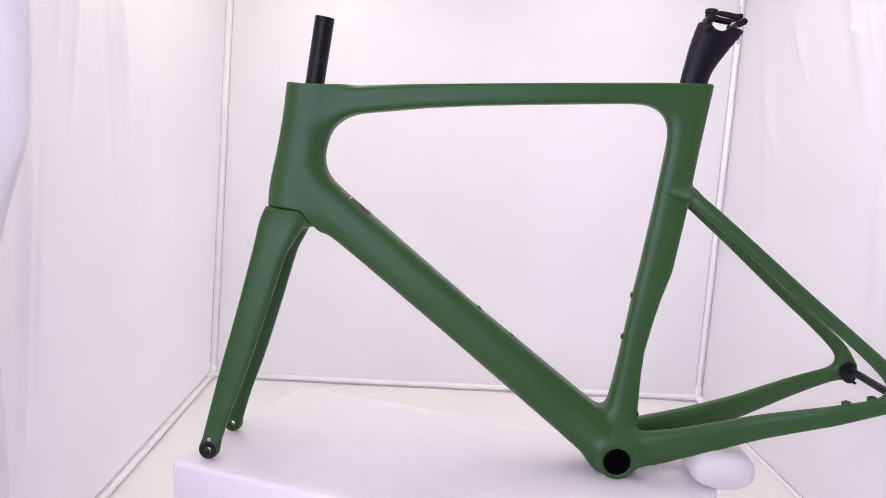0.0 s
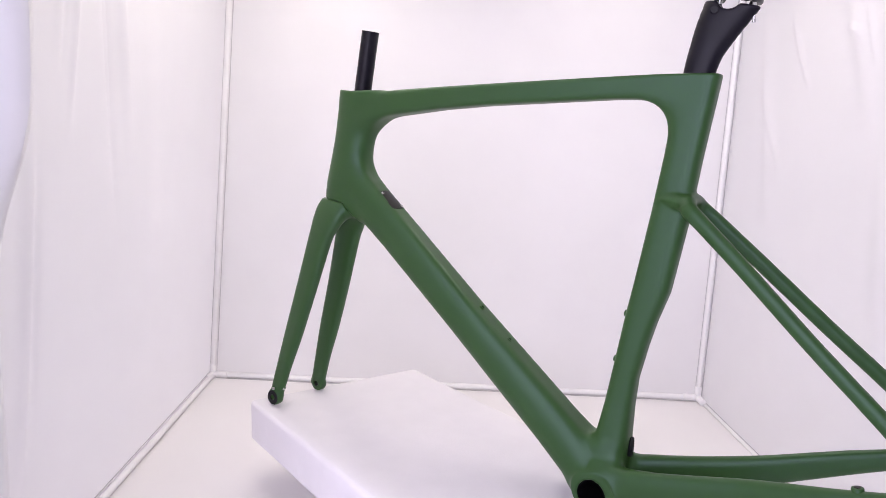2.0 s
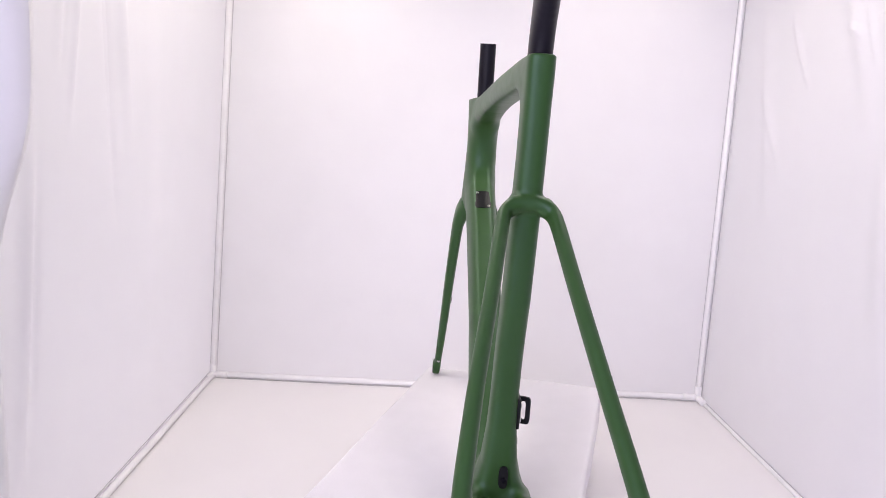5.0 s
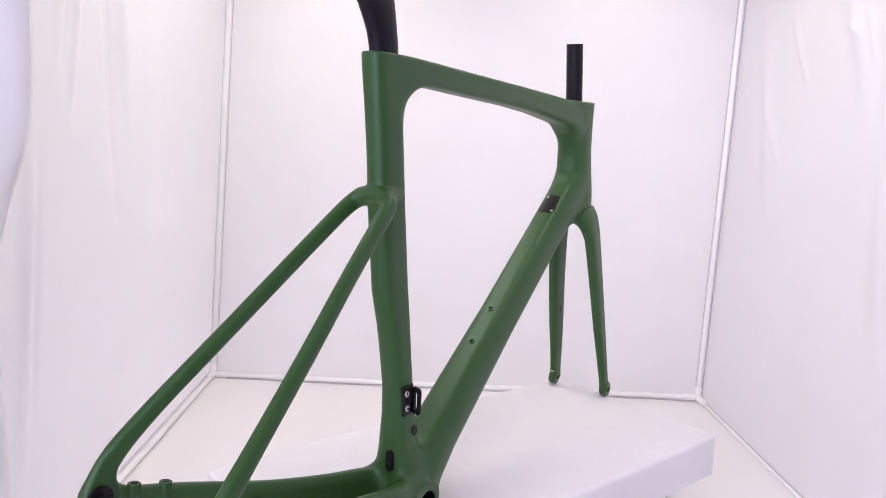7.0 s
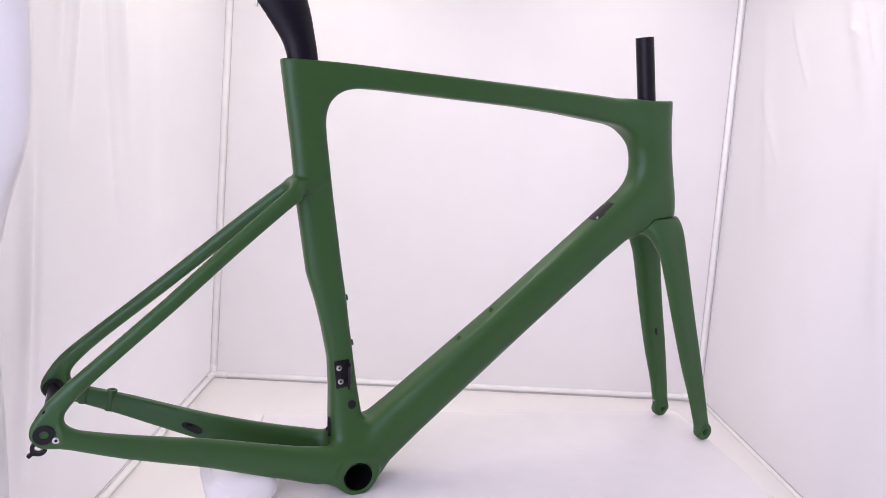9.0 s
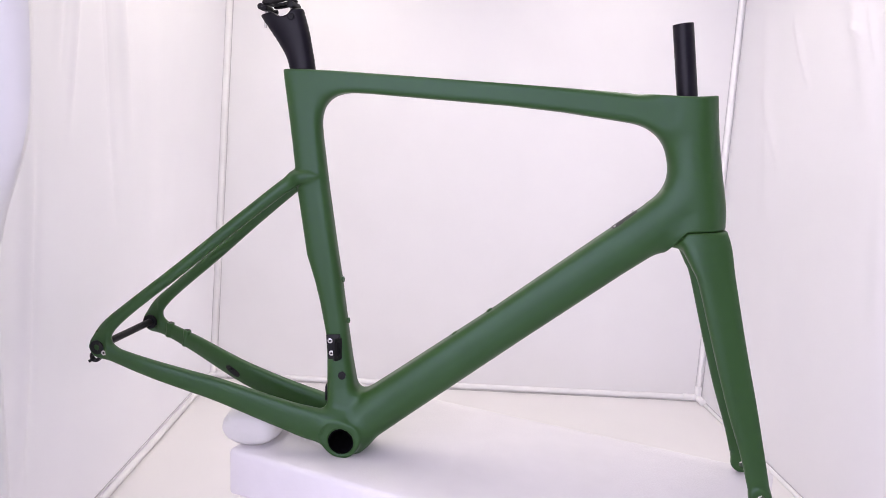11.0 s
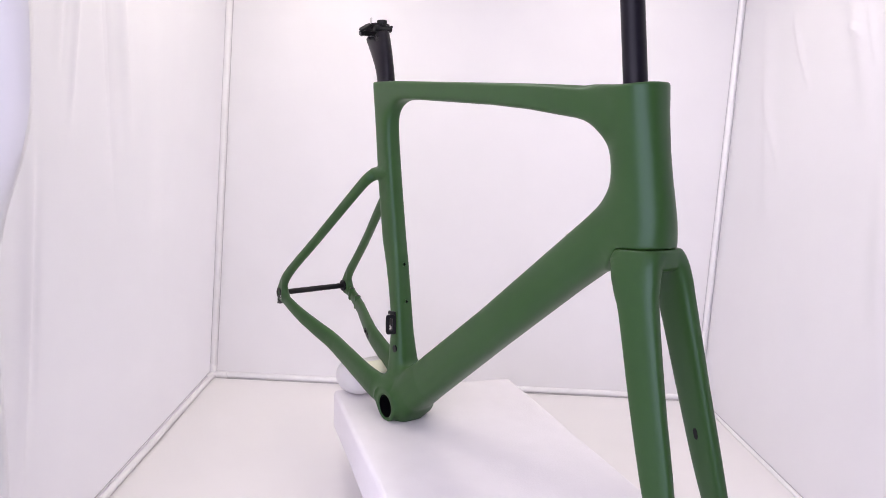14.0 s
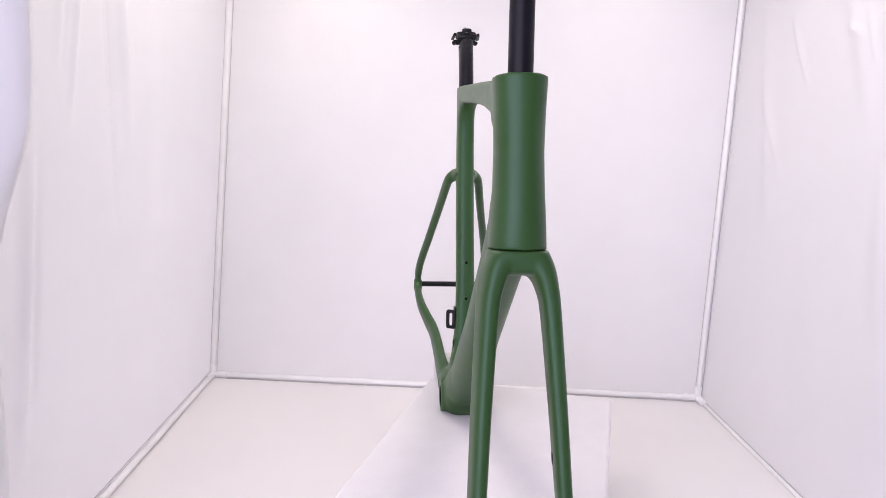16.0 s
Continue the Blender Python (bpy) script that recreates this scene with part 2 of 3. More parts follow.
def cloth_wall(name, a, b, ridges, mat, label, sag=0.003, nu=110, nv=90, seed=0.0):
    """A sheet of cloth between two corner posts. ridges: (u0, v0, u1, v1, width, height) in parts of the sheet."""
    p00, p10, p01, p11 = (Vector((*FLOOR[a], LOW)), Vector((*FLOOR[b], LOW)), Vector((*ROOF[a], HIGH)), Vector((*ROOF[b], HIGH)))
    out = (p10 - p00).cross(p01 - p00).normalized()
    if out.dot(Vector((0, 0.05, 0.6)) - (p00 + p11) / 2) < 0:
        out = -out
    bm = bmesh.new()
    rows = []
    for side in (0, 1):
        net = []
        for j in range(nv + 1):
            row = []
            for i in range(nu + 1):
                u, v = i / nu, j / nv
                p = p00.lerp(p10, u).lerp(p01.lerp(p11, u), v)
                d = -0.006 if side else 0.0
                edge = min(1, 12 * min(u, 1 - u, v, 1 - v))
                if side:
                    row.append(bm.verts.new(p + out * d))
                    continue
                d += edge * sag * noise.noise(Vector((u * 3 + seed, v * 2.2, seed)))
                d += edge * sag * 0.45 * noise.noise(Vector((u * 11 + seed, v * 3.5, seed + 4)))
                for u0, v0, u1, v1, w, h in ridges:
                    du, dv = u1 - u0, v1 - v0
                    t = max(0.0, min(1.0, ((u - u0) * du + (v - v0) * dv) / (du * du + dv * dv)))
                    near = math.hypot(u - u0 - t * du, v - v0 - t * dv)
                    thin = w < 0.011
                    w = max(w, 0.0045)
                    if near < 3 * w:
                        d += (1.1 if thin else 1.4) * h * gauss(near, w) * (1 - 0.8 * abs(2 * t - 1) ** 2)
                row.append(bm.verts.new(p + out * d))
            net.append(row)
        rows.append(net)
    for side, net in enumerate(rows):
        for j in range(nv):
            for i in range(nu):
                bm.faces.new((net[j][i], net[j][i + 1], net[j + 1][i + 1], net[j + 1][i]))
    for i in range(nu):
        for j in (0, nv):
            bm.faces.new((rows[0][j][i], rows[0][j][i + 1], rows[1][j][i + 1], rows[1][j][i]))
    for j in range(nv):
        for i in (0, nu):
            bm.faces.new((rows[0][j][i], rows[0][j + 1][i], rows[1][j + 1][i], rows[1][j][i]))
    return tagged(part(name, bm, mat, None), label, "wall", kind="structure")


cloth_wall("wall_north", "bl", "br", [(0.05, 0.1, 0.9, 0.16, 0.03, 0.002), (0.3, 0.5, 0.7, 0.62, 0.06, 0.002)],
           CLOTH, "smooth white cloth back of a photo booth", 0.003, 90, 70, 2.0)
cloth_wall("wall_west", "bl", "fl", [
    (0.60, 0.90, 0.64, 0.52, 0.008, 0.006), (0.625, 0.80, 0.66, 0.60, 0.006, -0.004), (0.53, 0.85, 0.46, 0.50, 0.016, 0.007),
    (0.56, 0.80, 0.50, 0.40, 0.010, -0.004), (0.73, 0.56, 0.75, 0.12, 0.012, 0.007), (0.71, 0.50, 0.72, 0.2, 0.008, -0.004),
    (0.40, 0.75, 0.36, 0.2, 0.03, 0.004), (0.25, 0.9, 0.28, 0.3, 0.03, 0.003), (0.66, 0.95, 0.67, 0.6, 0.01, 0.005)],
    SIDE_CLOTH, "creased white cloth side of a photo booth", 0.006, 340, 190, 7.0)
cloth_wall("wall_east", "br", "fr", [
    (0.20, 0.76, 0.28, 0.64, 0.006, 0.005), (0.33, 0.86, 0.47, 0.55, 0.022, 0.005), (0.37, 0.72, 0.42, 0.70, 0.006, 0.005),
    (0.41, 0.75, 0.45, 0.66, 0.006, 0.004), (0.13, 0.64, 0.22, 0.50, 0.010, 0.004), (0.10, 0.80, 0.20, 0.40, 0.02, 0.004),
    (0.50, 0.6, 0.55, 0.2, 0.03, 0.006), (0.44, 0.72, 0.47, 0.74, 0.005, 0.005), (0.24, 0.35, 0.34, 0.1, 0.03, 0.003)],
    SIDE_CLOTH, "creased white cloth side of a photo booth", 0.006, 340, 190, 13.0)


def sheet_floor():
    """One white sheet over the booth's floor, with shallow folds."""
    bm = bmesh.new()
    nx, ny = 120, 120
    nets = []
    for drop in (0.0, 0.004):
        net = []
        for j in range(ny + 1):
            row = []
            for i in range(nx + 1):
                x = -0.76 + 1.50 * i / nx
                y = -0.62 + 1.48 * j / ny
                z = LOW - drop + 0.0016 * noise.noise(Vector((x * 5, y * 5, 1))) + 0.001 * noise.noise(Vector((x * 14, y * 9, 3)))
                z += 0.012 * gauss(x - 0.49, 0.06) * gauss(y - 0.05, 0.03) * (0.6 + 0.6 * noise.noise(Vector((x * 40, y * 40, 9))))
                row.append(bm.verts.new((x, y, z)))
            net.append(row)
        nets.append(net)
    top, low = nets
    for j in range(ny):
        for i in range(nx):
            bm.faces.new((top[j][i], top[j][i + 1], top[j + 1][i + 1], top[j + 1][i]))
            bm.faces.new((low[j + 1][i], low[j + 1][i + 1], low[j][i + 1], low[j][i]))
    for i in range(nx):
        for j in (0, ny):
            bm.faces.new((top[j][i], top[j][i + 1], low[j][i + 1], low[j][i]))
    for j in range(ny):
        for i in (0, nx):
            bm.faces.new((top[j][i], top[j + 1][i], low[j + 1][i], low[j][i]))
    return tagged(part("floor", bm, SHEET, None), "white sheet over the floor of a photo booth", "floor", kind="structure")


sheet_floor()
tagged(part("ceiling", box_bm((1.45, 1.42, 0.02), pose(0.02, 0.16, HIGH + 0.012)), CLOTH, None, smooth=False),
       "white cloth roof of a photo booth", "ceiling", kind="structure")


def pipe(name, p, q, radius, label):
    tagged(part(name, rod_bm(p, q, radius, 0.001, 20), PIPING, None), label, "trim", kind="structure")


def inset(corner, dx, dy, z):
    c = FLOOR[corner], ROOF[corner]
    f = (z - LOW) / (HIGH - LOW)
    return (c[0][0] * (1 - f) + c[1][0] * f + dx, c[0][1] * (1 - f) + c[1][1] * f + dy, z)


# white plastic tubes in the booth's corners and along the foot of its walls
pipe("trim_1", inset("bl", 0.007, -0.007, LOW), inset("bl", 0.007, -0.007, HIGH), 0.0078, "white plastic corner tube of a photo booth")
pipe("trim_2", inset("br", -0.0070, -0.007, LOW), inset("br", -0.0070, -0.007, HIGH), 0.0066, "white plastic corner tube of a photo booth")
pipe("trim_3", inset("bl", 0.02, -0.006, LOW + 0.0085), inset("br", -0.02, -0.006, LOW + 0.0085), 0.0075, "white plastic tube along the foot of the back wall")
pipe("trim_4", inset("bl", 0.0080, -0.01, LOW + 0.0078), inset("fl", 0.0080, 0.0, LOW + 0.0078), 0.0068, "white plastic tube along the foot of a side wall")
pipe("trim_5", inset("br", -0.003, -0.01, LOW + 0.004), inset("fr", -0.003, 0.0, LOW + 0.004), 0.0042, "white plastic tube along the foot of a side wall")


def shade_line(name, p, q, radius, label):
    tagged(part(name, rod_bm(p, q, radius, 0, 8), GAP_SHADE, None), label, "trim", kind="structure")


# thin grey rods, coloured as the shadow lines where the cloth meets the tubes
shade_line("trim_6", inset("bl", 0.0005, -0.0125, LOW), inset("bl", 0.0005, -0.0125, HIGH), 0.0013, "grey rod as the shadow line beside a corner tube")
shade_line("trim_7", inset("bl", 0.0158, -0.0015, LOW), inset("bl", 0.0158, -0.0015, HIGH), 0.0008, "thin grey rod as the shadow line beside a corner tube")
shade_line("trim_8", inset("br", -0.0012, -0.0150, LOW), inset("br", -0.0012, -0.0150, HIGH), 0.0013, "grey rod as the shadow line beside a corner tube")
shade_line("trim_9", inset("br", -0.0148, -0.0015, LOW), inset("br", -0.0148, -0.0015, HIGH), 0.0008, "thin grey rod as the shadow line beside a corner tube")
shade_line("trim_10", inset("bl", 0.02, -0.0150, LOW + 0.002), inset("br", -0.02, -0.0150, LOW + 0.002), 0.0010, "grey rod as the shadow line at the foot of the back wall")
shade_line("trim_11", inset("bl", 0.0010, -0.012, LOW + 0.017), inset("fl", 0.0010, 0.0, LOW + 0.017), 0.0010, "grey rod as the shadow line at the foot of a side wall")
shade_line("trim_12", inset("br", -0.0005, -0.012, LOW + 0.0085), inset("fr", -0.0005, 0.0, LOW + 0.0085), 0.0012, "grey rod as the shadow line at the foot of a side wall")


def corner_joint(name, corner, side):
    """A moulded three-way fitting that takes the tubes of one corner."""
    x, y, z = inset(corner, side * 0.0075, -0.0070, LOW)
    bm = rod_bm((x, y, z + 0.001), (x, y, z + 0.040), 0.0094, 0.0015, 24)
    for p, q in (((x, y, z + 0.0090), (x + side * 0.040, y, z + 0.0090)), ((x, y, z + 0.0090), (x - side * 0.003, y - 0.040, z + 0.0090))):
        arm = rod_bm(p, q, 0.0090, 0.0012, 24)
        me = bpy.data.meshes.new("arm")
        arm.to_mesh(me)
        arm.free()
        bm.from_mesh(me)
        bpy.data.meshes.remove(me)
    tagged(part(name, bm, PIPING, None), "white moulded corner fitting of the booth's tubes", "trim", kind="structure")


corner_joint("trim_13", "bl", 1)
corner_joint("trim_14", "br", -1)


def front_flap():
    """The tied-back front curtain at the booth's open side, bulging in its upper half."""
    bm = bmesh.new()
    rings = []
    for j in range(61):
        v = j / 60
        z = LOW + 0.003 + 1.20 * v
        edge = 0.078 + 0.061 / (1 + math.exp(-(z - 0.55) / 0.04))
        ring = []
        for k in range(24):
            a = 2 * math.pi * k / 24
            x = -0.650 + edge * math.cos(a) * (1 + 0.02 * noise.noise(Vector((0, z * 5, 2))))
            y = -0.310 + 0.045 * math.sin(a) + 0.004 * noise.noise(Vector((a * 2, z * 6, 0)))
            ring.append(bm.verts.new((x, y, z)))
        rings.append(ring)
    for r, s in zip(rings, rings[1:]):
        for k in range(24):
            bm.faces.new((r[k], r[(k + 1) % 24], s[(k + 1) % 24], s[k]))
    bm.faces.new(rings[0])
    bm.faces.new(rings[-1])
    tagged(part("booth_curtain", bm, CURTAIN, None), "gathered white front curtain of a photo booth", "curtain")


front_flap()

# the plain room round the booth
for name, size, at in (("room_floor", (6.0, 6.0, 0.05), (0, -0.8, -0.085)), ("room_ceiling", (6.0, 6.0, 0.05), (0, -0.8, 2.60)),
                       ("room_wall_south", (6.0, 0.05, 2.7), (0, -3.8, 1.26)), ("room_wall_north", (6.0, 0.05, 2.7), (0, 2.2, 1.26)),
                       ("room_wall_west", (0.05, 6.0, 2.7), (-3.0, -0.8, 1.26)), ("room_wall_east", (0.05, 6.0, 2.7), (3.0, -0.8, 1.26))):
    tagged(part(name, box_bm(size, pose(*at)), PAINTED, None, smooth=False), "plain pale painted room surface", "room", kind="structure")


# ---- things on the turntable; their origins lie on its axis ----
def turntable():
    base = new("turntable")
    part("base", rod_bm((0, 0, LOW + 0.002), (0, 0, 0.0100), 0.13, 0.003, 48), PIPING, base)
    part("platter", rod_bm((0, 0, 0.0105), (0, 0, 0.0365), 0.17, 0.003, 64), PIPING, base)
    return tagged(base, "low round white turntable under a foam block", "turntable")


SLAB = {"a": (-0.401, -0.053), "c": (0.350, -0.291), "b": (0.475, 0.066), "d": (-0.276, 0.304)}


def foam_block():
    """A thick foam board with soft, slightly uneven edges."""
    a, c, b = (Vector((*SLAB[k], 0)) for k in "acb")
    ex, ey = c - a, b - c
    bm = bmesh.new()
    bmesh.ops.create_cube(bm, size=1.0)
    bmesh.ops.scale(bm, vec=(ex.length, ey.length, 0.078), verts=bm.verts)
    bmesh.ops.bevel(bm, geom=list(bm.edges), offset=0.007, segments=3, affect="EDGES", profile=0.5)
    bmesh.ops.subdivide_edges(bm, edges=[e for e in bm.edges if e.calc_length() > 0.05], cuts=14, use_grid_fill=True)
    m = Matrix.Translation((a + b) / 2 + Vector((0, 0, 0.0765))) @ Matrix.Rotation(math.atan2(ex.y, ex.x), 4, "Z")
    bmesh.ops.transform(bm, matrix=m, verts=bm.verts)
    for v in bm.verts:
        v.co += v.normal * 0.0015 * noise.noise(v.co * 9) if v.co.z < 0.112 else Vector()
    ob = part("foam_block", bm, FOAM, None)
    return tagged(ob, "thick white rectangular foam board on a turntable", "foam block")


def foam_roll():
    """A soft flattened roll of foam sheet, the loose edge of its outer turn lying along the side."""
    base = new("foam_roll")
    bm = bmesh.new()
    rings = []
    for j in range(41):
        s = 2 * j / 40 - 1
        round_off = (1 - abs(s) ** 5) ** 0.32
        ring = []
        for k in range(72):
            a = 2 * math.pi * k / 72
            turn = 0.95 + 0.05 * ((k / 72 + 0.62) % 1.0)
            lump = 1 + 0.035 * noise.noise(Vector((3 * math.cos(a), 3 * math.sin(a), s * 2.2)))
            r = round_off * turn * lump
            c, d = math.cos(a), math.sin(a)
            x = 0.050 * r * math.copysign(abs(c) ** 0.9, c)
            z = 0.0305 * r * math.copysign(abs(d) ** 0.9, d)
            ring.append(bm.verts.new((-0.371 + x, 0.010 + 0.060 * s, max(0.1165, 0.1435 + z))))
        rings.append(ring)
    for r, t in zip(rings, rings[1:]):
        for k in range(72):
            bm.faces.new((r[k], r[(k + 1) % 72], t[(k + 1) % 72], t[k]))
    bmesh.ops.contextual_create(bm, geom=rings[0])
    bmesh.ops.contextual_create(bm, geom=rings[-1])
    part("rolled_sheet", bm, ROLLED, base)
    part("sheet_edge", box_bm((0.034, 0.056, 0.016), pose(-0.3440, 0.008, 0.1640, 0, 32, 0), 0.005), YELLOWED, base, "yellowed inner edge of the foam sheet")
    return tagged(base, "flattened roll of white foam sheet on a foam board", "foam roll")


# ---- the bicycle frame, in its own plane y = 0, forward along x ----
BB = (-0.2128, 0.1425)
STEER = Vector((0.143, 0, -0.990))
HEAD = [(0.2805, 0.700, 0.032, 0.0305), (0.2830, 0.660, 0.0335, 0.0285), (0.2880, 0.610, 0.0365, 0.0274), (0.2945, 0.565, 0.038, 0.0285), (0.3010, 0.503, 0.0380, 0.0320)]
TOP = [(-0.285, 0.7010, 0.0175, 0.0162), (-0.188, 0.6992, 0.0166, 0.0170), (0.020, 0.6890, 0.0172, 0.0188), (0.103, 0.6830, 0.0180, 0.0202), (0.190, 0.6747, 0.0203, 0.0230), (0.250, 0.667, 0.0205, 0.0255)]
DOWN = [(0.285, 0.528, 0.034, 0.0280), (0.250, 0.512, 0.034, 0.0272), (0.182, 0.4595, 0.0327, 0.0262), (0.036, 0.3430, 0.0320, 0.0262), (-0.134, 0.2095, 0.0347, 0.0312), (-0.190, 0.1660, 0.0362, 0.0380)]
SEAT = [(-0.2967, 0.735, 0.0260, 0.0157), (-0.2819, 0.610, 0.0240, 0.0158), (-0.2726, 0.534, 0.0247, 0.0162), (-0.2580, 0.438, 0.0245, 0.0165), (-0.2475, 0.395, 0.0213, 0.0166),
        (-0.2405, 0.359, 0.0193, 0.0168), (-0.2320, 0.310, 0.0178, 0.0172), (-0.2275, 0.269, 0.0195, 0.0185), (-0.2230, 0.222, 0.0230, 0.0230), (-0.2160, 0.170, 0.0270, 0.0340)]
SEAT_STAY = [(-0.2985, 0.000, 0.5555, 0.0100, 0.0085), (-0.2990, 0.0100, 0.5550, 0.0100, 0.0083), (-0.3008, 0.0190, 0.5518, 0.0102, 0.0078), (-0.3050, 0.0265, 0.5452, 0.0103, 0.0075), (-0.3222, 0.0312, 0.5319, 0.0098, 0.0073),
             (-0.3857, 0.0425, 0.4791, 0.0093, 0.0072), (-0.4644, 0.0580, 0.4116, 0.0090, 0.0072), (-0.5427, 0.0720, 0.3470, 0.0090, 0.0074), (-0.5795, 0.0765, 0.3138, 0.0106, 0.0074),
             (-0.5948, 0.0775, 0.2910, 0.0124, 0.0068), (-0.5965, 0.0775, 0.2770, 0.0130, 0.0066)]
BAND = [(-0.2640, 0.0140, 0.5560, 0.0025, 0.0040), (-0.2740, 0.0145, 0.5560, 0.0070, 0.0058), (-0.2830, 0.0155, 0.5545, 0.0095, 0.0068), (-0.2980, 0.0190, 0.5510, 0.0110, 0.0075)]
CHAIN_STAY = [(-0.594, 0.0775, 0.2720, 0.0125, 0.0066), (-0.5705, 0.0770, 0.2644, 0.0122, 0.0072), (-0.5535, 0.0755, 0.2585, 0.0126, 0.0078), (-0.5065, 0.0685, 0.2424, 0.0150, 0.0085),
              (-0.4261, 0.0480, 0.2150, 0.0185, 0.0095), (-0.3856, 0.0425, 0.2013, 0.0203, 0.0100), (-0.3442, 0.0390, 0.1876, 0.0222, 0.0103), (-0.3023, 0.0365, 0.1750, 0.0240, 0.0110),
              (-0.2650, 0.0320, 0.1640, 0.0270, 0.0130), (-0.225, 0.0240, 0.1550, 0.0260, 0.0160)]
AXLE = (-0.598, 0.2768)
# the rear triangle stands a little to the left of the main plane
REAR = 0.0028


def frame_shell(base):
    """The one-piece painted carbon shell, cut into its named tubes without a seam."""
    h = 0.0025
    lo = (-0.6375, 0.0, 0.0975)
    X, Y, Z = grid(lo, (0.360, 0.1, 0.735), h)
    X, Y, Z = (A.astype(np.float32) for A in (X, Y, Z))
    # the main triangle: a flat outline with filleted corners, rounded out to each tube's width
    tubes = {"head_tube": flat_tube(X, Z, HEAD), "top_tube": flat_tube(X, Z, TOP), "down_tube": flat_tube(X, Z, DOWN), "seat_tube": flat_tube(X, Z, SEAT)}
    head, top, down, seat = (tubes[k][0] for k in ("head_tube", "top_tube", "down_tube", "seat_tube"))
    flat = smin(head, top, 0.056)
    flat = smin(flat, down, 0.040)
    flat = smin(flat, seat, np.where(Z > 0.5, np.clip((X + 0.315) * 1.3, 0.006, 0.057), 0.024))
    # cuts: the head tube's ends, the step for the fork's crown and the seat tube's top
    up = (X - 0.2865) * -STEER.x + (Z - 0.6922) * -STEER.z
    up = smin(up, (Z - 0.70415) + 0.0434 * X, 0.004)
    crown = np.minimum(-(Z - 0.5037 - 0.093 * (X - 0.2855)), (X - 0.2855) * 0.781 - (Z - 0.5037) * 0.624)
    weight = [np.exp(-np.clip(t[0], -0.05, 0.2) / 0.010) for t in tubes.values()]
    total = sum(weight)
    a = sum(w * t[1] for w, t in zip(weight, tubes.values())) / total
    b = sum(w * t[2] for w, t in zip(weight, tubes.values())) / total
    # the down tube narrows towards its flat upper face
    rise = np.clip(((X - 0.036) * -0.618 + (Z - 0.343) * 0.786) / 0.033, 0, 1)
    b = b * (1 - 0.26 * rise ** 2 * weight[2] / total)
    core = np.maximum(a + flat, 0)
    upper = np.clip(((X - 0.036) * -0.618 + (Z - 0.343) * 0.786) / 0.024 + 0.5, 0, 1)
    power = 2.3 + (2.6 * weight[1] + (0.3 + 3.0 * upper) * weight[2] + 0.8 * weight[3]) / total
    q = ((core / a) ** power + (np.abs(Y) / b) ** power) ** (1 / power) + 1e-9
    w = np.sqrt(core * core + Y * Y) + 1e-9
    main = np.where(flat > 0.06, flat, w * (1 - 1 / q))
    main = smax(main, up, 0.002)
    main = smax(main, crown, 0.0012)
    main = smax(main, Z - 0.7150 + 0 * X, 0.002)
    shell = smax(np.hypot(X - BB[0], Z - BB[1]) - 0.0283, np.abs(Y) - 0.0432, 0.003)
    belly = smax(np.hypot(X - BB[0] - 0.004, Z - BB[1] + 0.0015) - 0.0335, np.abs(Y) - 0.026, 0.014)
    shell = smin(shell, belly, 0.009)
    # the stays fill the rear of the grid alone
    n = int((-0.20 - lo[0]) / h)
    stay, chain = np.full(main.shape, 0.5, np.float32), np.full(main.shape, 0.5, np.float32)
    bars = [(x + 0.0008 * min(1, y / 0.02), y, z - 0.0010 * min(1, y / 0.02), b + 0.0008, a + 0.0006 * min(1, y / 0.02)) for x, y, z, a, b in SEAT_STAY]
    stay[:n] = space_tube(X[:n], Y, Z, rounded(bars, 3), (0.64, 0, -0.77), 2.1)
    stay[:n] = smin(stay[:n], space_tube(X[:n], Y, Z, BAND, (0, 1, 0), 2.1), 0.004)
    chain[:n] = space_tube(X[:n], Y, Z, rounded(CHAIN_STAY, 2), (0, 1, 0), 2.5)
    tip = smax(np.hypot(X - AXLE[0], Z - AXLE[1]) - 0.0135, np.abs(Y - 0.0775) - 0.0066, 0.003)
    F = smin(main, shell, 0.020)
    rear = smin(stay, chain, 0.022)
    rear = smin(rear, tip, 0.008)
    rear = smax(rear, np.abs(Y - 0.0775) - 0.0066 - np.maximum(X + 0.585, 0), 0.002)
    F = smin(F, rear, np.where(Z > 0.4, 0.0045, 0.020))
    # bores: bottom bracket, head tube, axle
    F = smax(F, -(np.hypot(X - BB[0], Z - BB[1]) - 0.0205 + 0 * Y), 0.0015)
    F = smax(F, np.where(np.hypot(X - BB[0], Z - BB[1]) < 0.034, np.abs(Y) - 0.0437, -1.0), 0.001)
    sx = X - (0.2695 + (0.6958 - Z) * 0.1444)
    F = smax(F, -smax(np.sqrt((sx / 1.15) ** 2 + Y * Y) - 0.0190, 0.672 - Z, 0.002), 0.0015)
    owner = np.argmin(np.stack([(t[0] + np.maximum(np.abs(Y) - t[2], 0)) for t in tubes.values()] + [shell, stay + 0.001, np.minimum(chain, tip)]), 0)
    full = mirrored(F)
    own = mirrored(owner)
    lo = (lo[0], -h * (F.shape[1] - 1), lo[2])
    pts, quads, normals = surface(full, lo, h)
    mid = pts[quads].mean(1)
    pts[:, 1] -= 0.0028 * np.clip((pts[:, 2] - 0.35) / 0.25, 0, 1) * np.clip((-0.10 - pts[:, 0]) / 0.15, 0, 1)
    pts[:, 1] += REAR * np.clip(np.where(pts[:, 2] > 0.30, (-0.30 - pts[:, 0]) / 0.18, (-0.46 - pts[:, 0]) / 0.13), 0, 1)
    cell = np.clip(np.round((mid - lo) / h).astype(int), 0, np.array(own.shape) - 1)
    who = own[tuple(cell.T)]
